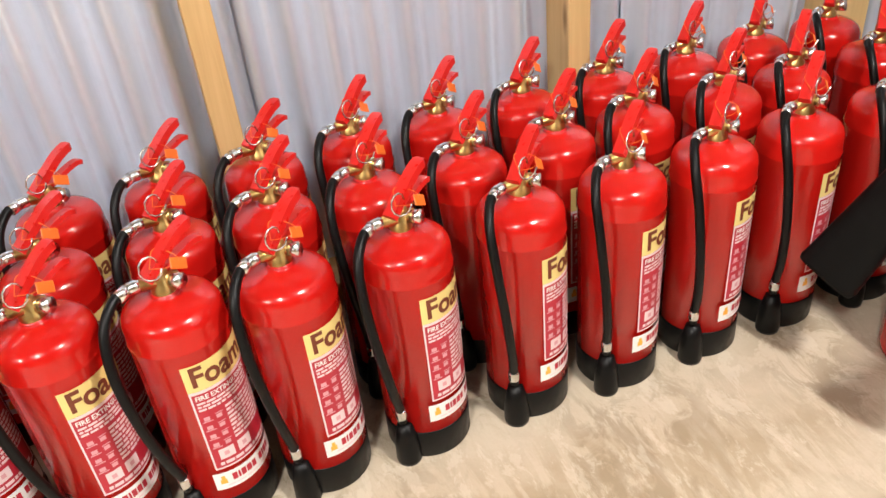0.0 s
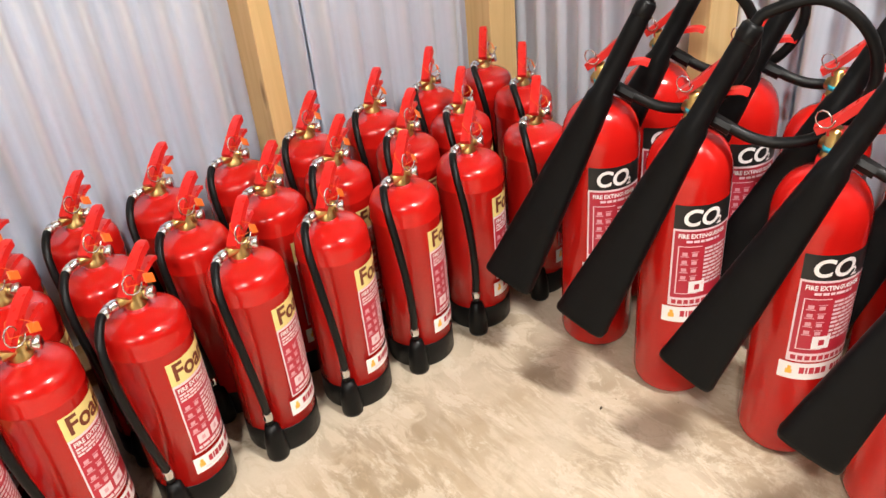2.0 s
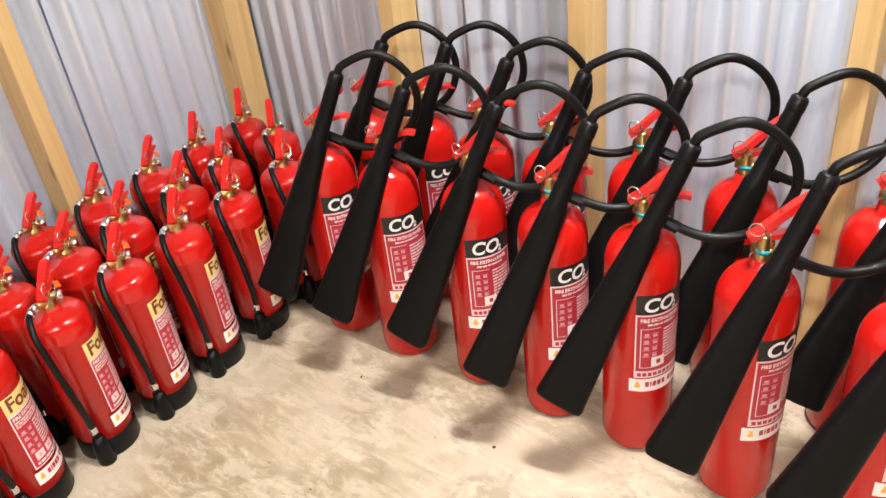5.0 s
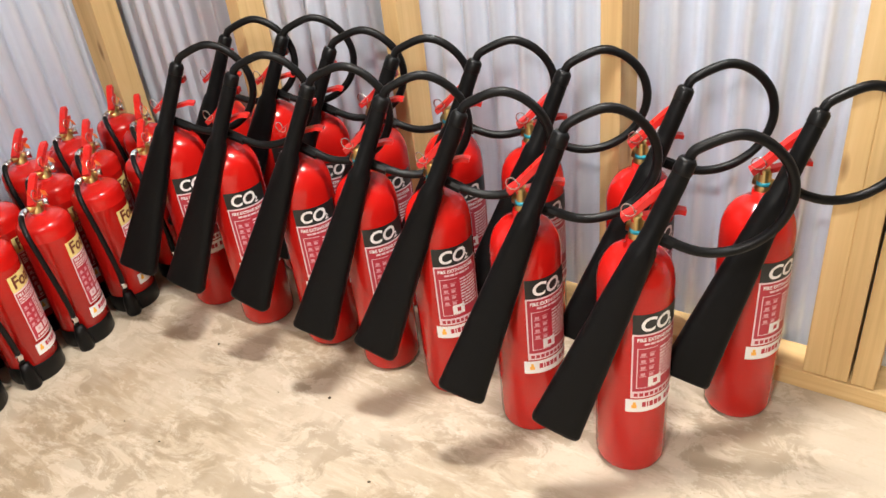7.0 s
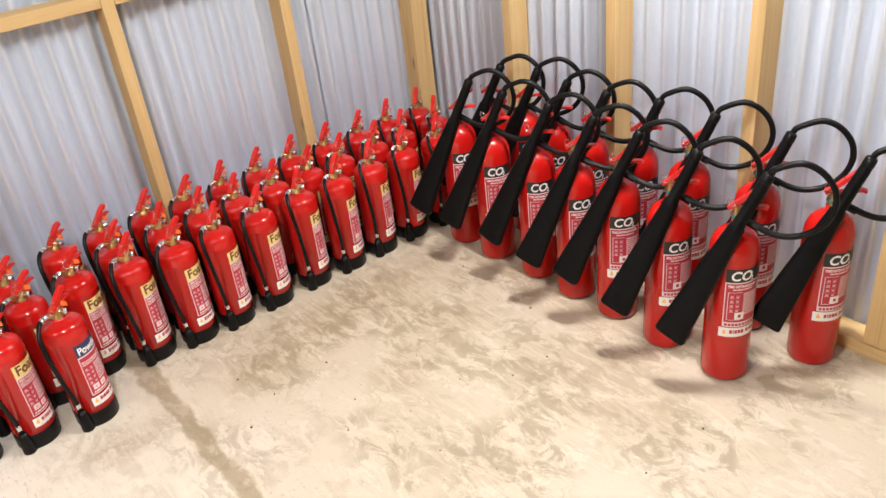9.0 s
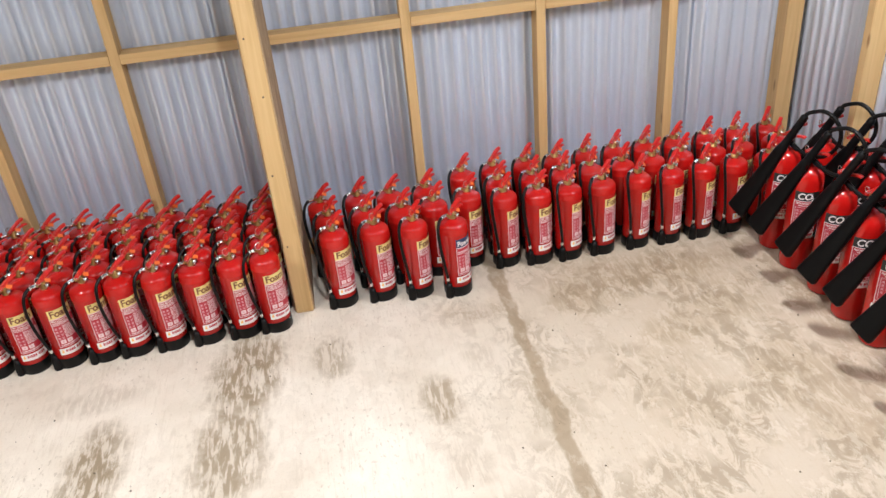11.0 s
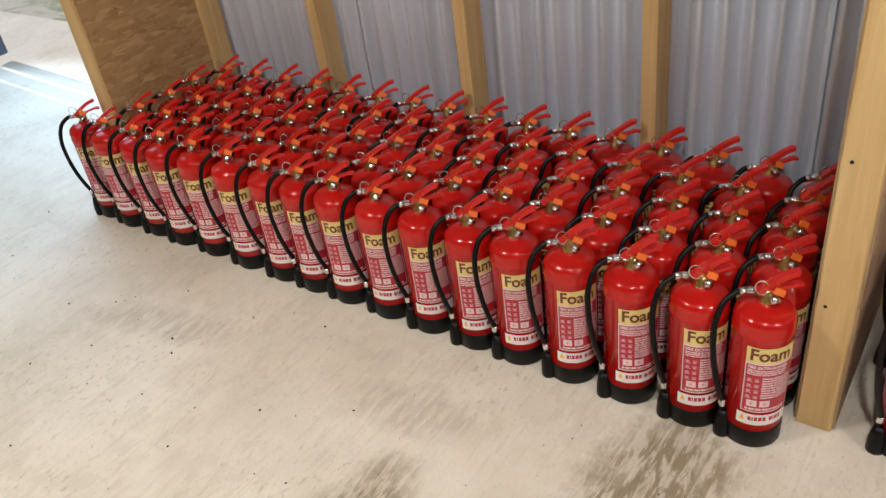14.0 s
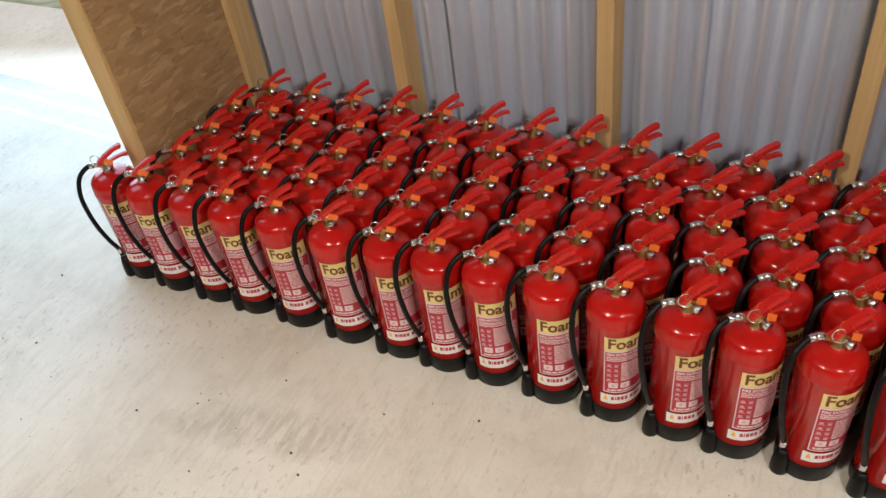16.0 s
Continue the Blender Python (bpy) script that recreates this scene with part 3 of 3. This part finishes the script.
        return part(name, sharpen(bm, 40), LEVER, t, smooth=True)

    lever("lever", [(-0.024, 0, 0.431), (-0.006, 0, 0.443), (0.016, 0, 0.457), (0.038, 0, 0.470), (0.058, 0, 0.477), (0.067, 0, 0.477)], 0.023, 0.011)
    lever("carry_handle", [(-0.012, 0, 0.430), (0.012, 0, 0.434), (0.04, 0, 0.442), (0.065, 0, 0.447), (0.078, 0, 0.443)], 0.018, 0.007)
    # hose
    polar = ((0.046, -188, 0.4195), (0.070, -176, 0.4165), (0.100, -164, 0.392), (0.117, -156, 0.340), (0.118, -152, 0.275), (0.110, -150, 0.210), (0.096, -150, 0.152))
    h = [(r * math.cos(radians(a)), r * math.sin(radians(a)), z) for r, a, z in polar] + [(0.083 * hx, 0.083 * hy, 0.112), (0.081 * hx, 0.081 * hy, 0.085)]
    hose = part("hose", tube(bmesh.new(), spline(h, 4), 0.0077, 10, ref=(0, 1, 0.1)), BLACK, t, "black rubber hose", smooth=True)
    part("ferrule", sharpen(lathe(bmesh.new(), [(0.0, 0.094), (0.0092, 0.094), (0.0098, 0.098), (0.0098, 0.110), (0.0085, 0.114), (0.0, 0.114)], 12, 0.0822 * hx, 0.0822 * hy)), CHROME, hose, smooth=True)
    top_end = [h[0], tuple((p + 2 * q) / 3 for p, q in zip(h[0], h[1]))]
    part("ferrule", tube(bmesh.new(), top_end, 0.0094, 10, ref=(0, 1, 0.1)), CHROME, hose, smooth=True)
    # safety ring, wire and tag
    ring = [(-0.014 + 0.014 * math.cos(k * 0.6283), -0.018 - 0.002 * k, 0.456 + 0.015 * math.sin(k * 0.6283)) for k in range(11)]
    part("pull_ring", tube(bmesh.new(), ring, 0.0015, 6), CHROME, t, smooth=True)
    wire = spline([(-0.012, -0.012, 0.447), (0.004, 0.012, 0.459), (0.020, -0.006, 0.458), (0.028, -0.018, 0.448), (0.010, -0.016, 0.442), (-0.012, -0.012, 0.447)], 4)
    seal = part("seal_wire", tube(bmesh.new(), wire, 0.0006, 5), ORANGE, t, "orange seal wire and tag", smooth=True)
    tg = box(bmesh.new(), -0.014, 0.014, -0.001, 0.001, -0.008, 0.008, 0.001)
    tag = part("seal_tag", tg, ORANGE, seal)
    tag.matrix_basis = pose(0.026, -0.019, 0.444, -25, 28, 20)
    return t


def slim(proto, k):
    """Narrows every part of a prototype about its upright axis."""
    for o in proto.children_recursive:
        o.data.transform(o.matrix_basis)
        o.matrix_basis = Matrix.Identity(4)
        o.data.transform(Matrix.Diagonal((k, k, 1, 1)))


foam = foam_extinguisher("Foam", YELLOW, BROWN)
powder = foam_extinguisher("Powder", NAVY, WHITE)
slim(foam, 0.945)
slim(powder, 0.945)
rng = random.Random(11)
FOAM_LABEL = "glossy red foam extinguisher with black base and hose on concrete"


def place_foam(proto, x, y, label, group, spread=6.0, turn=19.0):
    ob = copy_thing(proto, pose(x, y, 0, 0, 0, turn + rng.uniform(-spread, spread)))
    ob.name = "powder_extinguisher" if proto is powder else "foam_extinguisher"
    return tagged(ob, label, "fire extinguisher", group)


# by the corner: three rows against the long wall
FRONT = (-0.183, -0.365, -0.537, -0.707, -0.878, -1.065, -1.240, -1.394)
SECOND = (-0.051, -0.248, -0.403, -0.580, -0.737, -0.902, -1.070, -1.222, -1.380, -1.557)
THIRD = (-0.031, -0.210, -0.375, -0.550, -0.722, -0.888, -1.049, -1.210, -1.375, -1.545, -1.715)
for row, y in ((FRONT, -0.400), (SECOND, -0.234), (THIRD, -0.076)):
    for x in row:
        place_foam(foam, x, y + rng.uniform(-0.006, 0.006), FOAM_LABEL, "foam extinguishers by the corner")
for x, y in ((-1.56, -0.375), (-1.732, -0.315)):
    place_foam(foam, x, y, FOAM_LABEL, "foam extinguishers by the corner")
# beside the partition
for x, y in ((-2.41, -0.495), (-2.215, -0.495), (-2.035, -0.520), (-2.423, -0.340), (-2.243, -0.350), (-2.068, -0.370), (-1.907, -0.354),
             (-2.454, -0.185), (-2.268, -0.178), (-2.106, -0.200), (-1.923, -0.200)):
    place_foam(foam, x, y, FOAM_LABEL, "foam extinguishers beside the partition")
place_foam(powder, -1.850, -0.560, "glossy red powder fire extinguisher with a navy title band", "", 2)
# the large block between the partitions
BLOCK = (
    (-0.608, (-2.733, -2.882, -3.050, -3.220, -3.379, -3.526, -3.685, -3.845, -4.010, -4.158, -4.303, -4.474, -4.656, -4.822, -4.972, -5.141)),
    (-0.469, (-2.735, -2.887, -3.032, -3.190, -3.346, -3.497, -3.661, -3.825, -3.974, -4.145, -4.300, -4.460, -4.628, -4.790, -4.950, -5.110)),
    (-0.331, (-2.760, -2.904, -3.056, -3.216, -3.365, -3.528, -3.679, -3.824, -3.976, -4.134, -4.290, -4.450, -4.610, -4.770, -4.930, -5.090)),
    (-0.198, (-2.750, -2.925, -3.085, -3.242, -3.409, -3.564, -3.720, -3.868, -4.018, -4.165, -4.320, -4.472, -4.630, -4.790, -4.950, -5.104)),
    (-0.068, (-2.735, -2.885, -3.038, -3.193, -3.340, -3.491, -3.643, -3.796, -3.952, -4.100, -4.250, -4.402, -4.560, -4.720, -4.880, -5.040)),
)
for y, row in BLOCK:
    for x in row:
        place_foam(foam, x + rng.uniform(-0.003, 0.003), y + rng.uniform(-0.003, 0.003), FOAM_LABEL, "block of foam extinguishers", 5.0, 15.0)
place_foam(foam, -5.292, -0.600, "glossy red foam fire extinguisher standing at the board's edge", "block of foam extinguishers")
for proto in (foam, powder):
    for o in (*proto.children_recursive, proto):
        bpy.data.objects.remove(o)

# ---------------------------------------------------------------- carbon dioxide extinguishers
CR = 0.0755
C_L, C_R = 196.0, 284.0


def co2_extinguisher():
    rng = random.Random(9)
    t = thing("co2_extinguisher", "", "fire extinguisher")
    prof = [(0.0, 0.002), (0.058, 0.0), (0.066, 0.002), (0.0725, 0.010), (CR, 0.024), (CR, 0.452), (0.0745, 0.467), (0.071, 0.483), (0.0645, 0.499), (0.054, 0.513),
            (0.040, 0.523), (0.028, 0.529), (0.0215, 0.535), (0.0205, 0.549), (0.0, 0.549)]
    part("body", sharpen(lathe(bmesh.new(), prof, 36), 60), RED, t, smooth=True)
    lab = part("label", patch(bmesh.new(), CR + 0.0006, C_L, C_R, 0.219, 0.380), CRIMSON, t, "printed crimson and white instruction label", smooth=True)
    part("title_panel", patch(bmesh.new(), CR + 0.0009, C_L, C_R, 0.379, 0.425), INK, lab, smooth=True)
    tt = wrapped_text("CO", 0.044, CR + 0.0015, C_L + 10, 0.387, 0.18, 1.0, 0.0012)
    part("title", tt, WHITE, lab)
    part("title_index", wrapped_text("2", 0.021, CR + 0.0015, C_L + 58, 0.3835, 0.1, 1.0, 0.0006), WHITE, lab)
    fr = bmesh.new()
    for q in ((C_L, C_L + 2.4, 0.219, 0.379), (C_R - 2.4, C_R, 0.219, 0.379), (C_L, C_R, 0.219, 0.222), (C_L, C_R, 0.375, 0.379), (C_L + 8, C_L + 9.5, 0.245, 0.345), (C_L + 8, C_L + 40, 0.245, 0.2465), (C_L + 8, C_L + 40, 0.3435, 0.345)):
        patch(fr, CR + 0.0011, *q)
    part("border", fr, PINK, lab, smooth=True)
    part("heading", wrapped_text("FIRE EXTINGUISHER", 0.0118, CR + 0.0013, C_L + 7, 0.3615, 0.0, 0.88, 0.0004), WHITE, lab)["kind"] = "stuff"
    bars = bmesh.new()
    print_rows(bars, CR + 0.0012, C_L + 18, C_R - 22, 0.350, 0.359, 1, rng, 0.55)
    print_rows(bars, CR + 0.0012, C_L + 44, C_R - 7, 0.262, 0.342, 10, rng, 0.55)
    icons = bmesh.new()
    for i in range(4):
        z = 0.328 - i * 0.0165
        patch(icons, CR + 0.0012, C_L + 14, C_L + 21, z - 0.002, z + 0.005)
        patch(icons, CR + 0.0012, C_L + 12, C_L + 23, z - 0.005, z - 0.003)
        patch(icons, CR + 0.0012, C_L + 27, C_L + 34, z - 0.004, z + 0.003)
        patch(icons, CR + 0.0012, C_L + 26, C_L + 36, z + 0.0045, z + 0.006)
    part("icon_print", icons, ROSE, lab)["kind"] = "stuff"
    part("print", bars, PINK, lab)["kind"] = "stuff"
    part("pictogram_panel", patch(bmesh.new(), CR + 0.0013, C_L + 26, C_L + 48, 0.247, 0.272), WHITE, lab)
    part("pictogram", patch(bmesh.new(), CR + 0.0017, C_L + 34, C_L + 41, 0.254, 0.265), CRIMSON, lab)
    nm = part("name_band", patch(bmesh.new(), CR + 0.0013, C_L, C_R, 0.2195, 0.237), PINK, lab, smooth=True)
    nb = bmesh.new()
    x = C_L + 5
    while x < C_R - 8:
        patch(nb, CR + 0.0018, x, x + 6.0, 0.2235, 0.2325, 1)
        x += 8.2
    part("name_print", nb, CRIMSON, nm)["kind"] = "stuff"
    strip = part("maker_strip", patch(bmesh.new(), CR + 0.0013, C_L - 7, C_R, 0.182, 0.216), WHITE, lab, "white printed strip", smooth=True)
    mk = bmesh.new()
    x = C_L + 18
    for w in (6, 2.5, 6, 6.5, 6, 0, 6, 2.5, 6, 6):
        if w:
            patch(mk, CR + 0.0019, x, x + w, 0.195, 0.208, 1)
        x += (w or 3) + 1.6
    part("maker_print", mk, CRIMSON, strip)["kind"] = "stuff"
    flame = bmesh.new()
    patch(flame, CR + 0.0019, C_L + 2, C_L + 10, 0.193, 0.202)
    patch(flame, CR + 0.0019, C_L + 4, C_L + 8.5, 0.201, 0.209)
    part("flame_mark", flame, AMBER, strip)
    v = bmesh.new()
    lathe(v, [(0.017, 0.547), (0.017, 0.556), (0.0135, 0.560), (0.0135, 0.592), (0.010, 0.597), (0.0, 0.597)], 14)
    tube(v, [(0.006, 0.02, 0.566), (-0.003, -0.030, 0.561)], [0.011, 0.0105], 12)
    valve = part("valve", sharpen(v), BRASS, t, "brass valve", smooth=True)
    part("seal_collar", sharpen(lathe(bmesh.new(), [(0.0138, 0.561), (0.0152, 0.561), (0.0152, 0.569), (0.0138, 0.569)], 14)), TEAL, valve, smooth=True)
    d = Vector((0.35, -0.93, 0)).normalized()
    side = Vector((-d.y, d.x, 0))
    for name, pts, width, thick in (("lever", [(-0.028, 0.590), (-0.004, 0.607), (0.022, 0.632), (0.048, 0.655), (0.068, 0.667), (0.078, 0.668)], 0.024, 0.012),
                                    ("carry_handle", [(-0.012, 0.590), (0.015, 0.594), (0.045, 0.600), (0.070, 0.605), (0.085, 0.602)], 0.022, 0.008)):
        bm = bmesh.new()
        path = spline([(u, 0, z) for u, z in pts], 4)
        rings = []
        for i, p in enumerate(path):
            nx = path[min(i + 1, len(path) - 1)] - path[max(i - 1, 0)]
            up = Vector((-nx.z * d.x, -nx.z * d.y, nx.x)).normalized() * thick
            c = d * p.x + Vector((0, 0, p.z))
            rings.append([bm.verts.new(c + side * width / 2 * a + up * b) for a, b in ((-1, -0.5), (-0.8, 0.5), (0.8, 0.5), (1, -0.5))])
        for a, b in zip(rings, rings[1:]):
            for q in range(4):
                bm.faces.new([a[q], a[(q + 1) % 4], b[(q + 1) % 4], b[q]])
        bm.faces.new(rings[0][::-1])
        bm.faces.new(rings[-1])
        bmesh.ops.recalc_face_normals(bm, faces=bm.faces)
        part(name, sharpen(bm, 40), LEVER, t, smooth=True)
    ring = [(-0.024 + 0.001 * k, 0.012 - 0.014 * math.cos(k * 0.6283), 0.612 + 0.014 * math.sin(k * 0.6283)) for k in range(11)]
    part("pull_ring", tube(bmesh.new(), ring, 0.0013, 6), CHROME, t, smooth=True)
    # discharge horn with its grip, hung in front of the body
    low, top = Vector(HORN_LOW), Vector(HORN_TOP)
    ks = (0.0, 0.012, 0.03, 0.25, 0.5, 0.66, 0.70, 0.72, 0.86, 0.93, 0.965, 1.0)
    rs = (0.0515, 0.0535, 0.052, 0.0435, 0.0335, 0.0265, 0.0250, 0.0200, 0.0185, 0.0180, 0.0170, 0.0150)
    fl = (0.42, 0.42, 0.42, 0.48, 0.62, 0.8, 0.95, 1, 1, 1, 1, 1)
    horn = part("horn", sharpen(tube(bmesh.new(), [low.lerp(top, k) for k in ks], list(rs), 24, list(fl), ref=(1, 0.15, 0), square=(0.5, 0.5, 0.5, 0.58, 0.7, 0.85, 1, 1, 1, 1, 1, 1)), 40), HORN, t, "black plastic discharge horn", smooth=True)
    cuff = tube(bmesh.new(), [low.lerp(top, k) for k in (0.955, 0.965, 1.0, 1.01)], [0.0165, 0.0185, 0.0178, 0.0135], 16)
    part("grip_collar", sharpen(cuff), BLACK, horn, smooth=True)
    ax = (top - low).normalized()
    h = [top + ax * 0.004, top + ax * 0.024 + Vector((0.002, -0.008, 0))]
    h += [Vector(v) for v in ((0.040, -0.158, 0.757), (0.060, -0.207, 0.737), (0.073, -0.243, 0.690), (0.071, -0.251, 0.632), (0.057, -0.226, 0.576), (0.034, -0.175, 0.541), (0.012, -0.112, 0.535), (-0.003, -0.035, 0.560))]
    hose = part("hose", tube(bmesh.new(), spline(h, 5), 0.0095, 10), BLACK, t, "black rubber hose", smooth=True)
    part("hose_nut", sharpen(tube(bmesh.new(), [(0.003, -0.068, 0.5455), (-0.003, -0.024, 0.562)], [0.0125, 0.0125], 8)), BLACK, hose)
    return t


HORN_LOW, HORN_TOP = (-0.183, 0.096, 0.192), (0.004, -0.083, 0.714)
co2 = co2_extinguisher()
slim(co2, 0.962)
CO2_LABEL = "red carbon dioxide extinguisher with black horn and looped hose"
FRONT_CO2 = ((-0.228, -0.620), (-0.230, -0.818), (-0.216, -1.047), (-0.224, -1.250), (-0.222, -1.446), (-0.243, -1.671), (-0.250, -1.908))
BACK_CO2 = ((-0.028, -0.592), (0.015, -0.752), (-0.010, -0.940), (-0.012, -1.131), (0.024, -1.330), (0.024, -1.548), (0.022, -1.810), (0.0, -2.062))
for row, group in ((FRONT_CO2, "front row of carbon dioxide extinguishers"), (BACK_CO2, "carbon dioxide extinguishers against the wall")):
    for x, y in row:
        ob = copy_thing(co2, pose(x, y, 0, 0, 0, 6 + rng.uniform(-5, 5)))
        ob.name = "co2_extinguisher"
        tagged(ob, CO2_LABEL, "fire extinguisher", group)
for o in (*co2.children_recursive, co2):
    bpy.data.objects.remove(o)

# ---------------------------------------------------------------- grit on the slab
bm = bmesh.new()
for i in range(420):
    x, y = -6.3 + 6.2 * rng.random() ** 1.7, rng.uniform(-2.6, -0.75)
    s = rng.choice((0.0015, 0.002, 0.003, 0.0045))
    m = pose(x, y, s * 0.5, rng.uniform(0, 60), rng.uniform(0, 60), rng.uniform(0, 360)) @ Matrix.Diagonal((1, rng.uniform(0.5, 1), 0.6, 1))
    bmesh.ops.create_icosphere(bm, subdivisions=1, radius=s, matrix=m)
grit = part("grit", bm, mat("dark_grit", (0.08, 0.065, 0.045), 0.9), None)
tagged(grit, "small dark crumbs of dirt scattered on the concrete", "debris", kind="stuff")
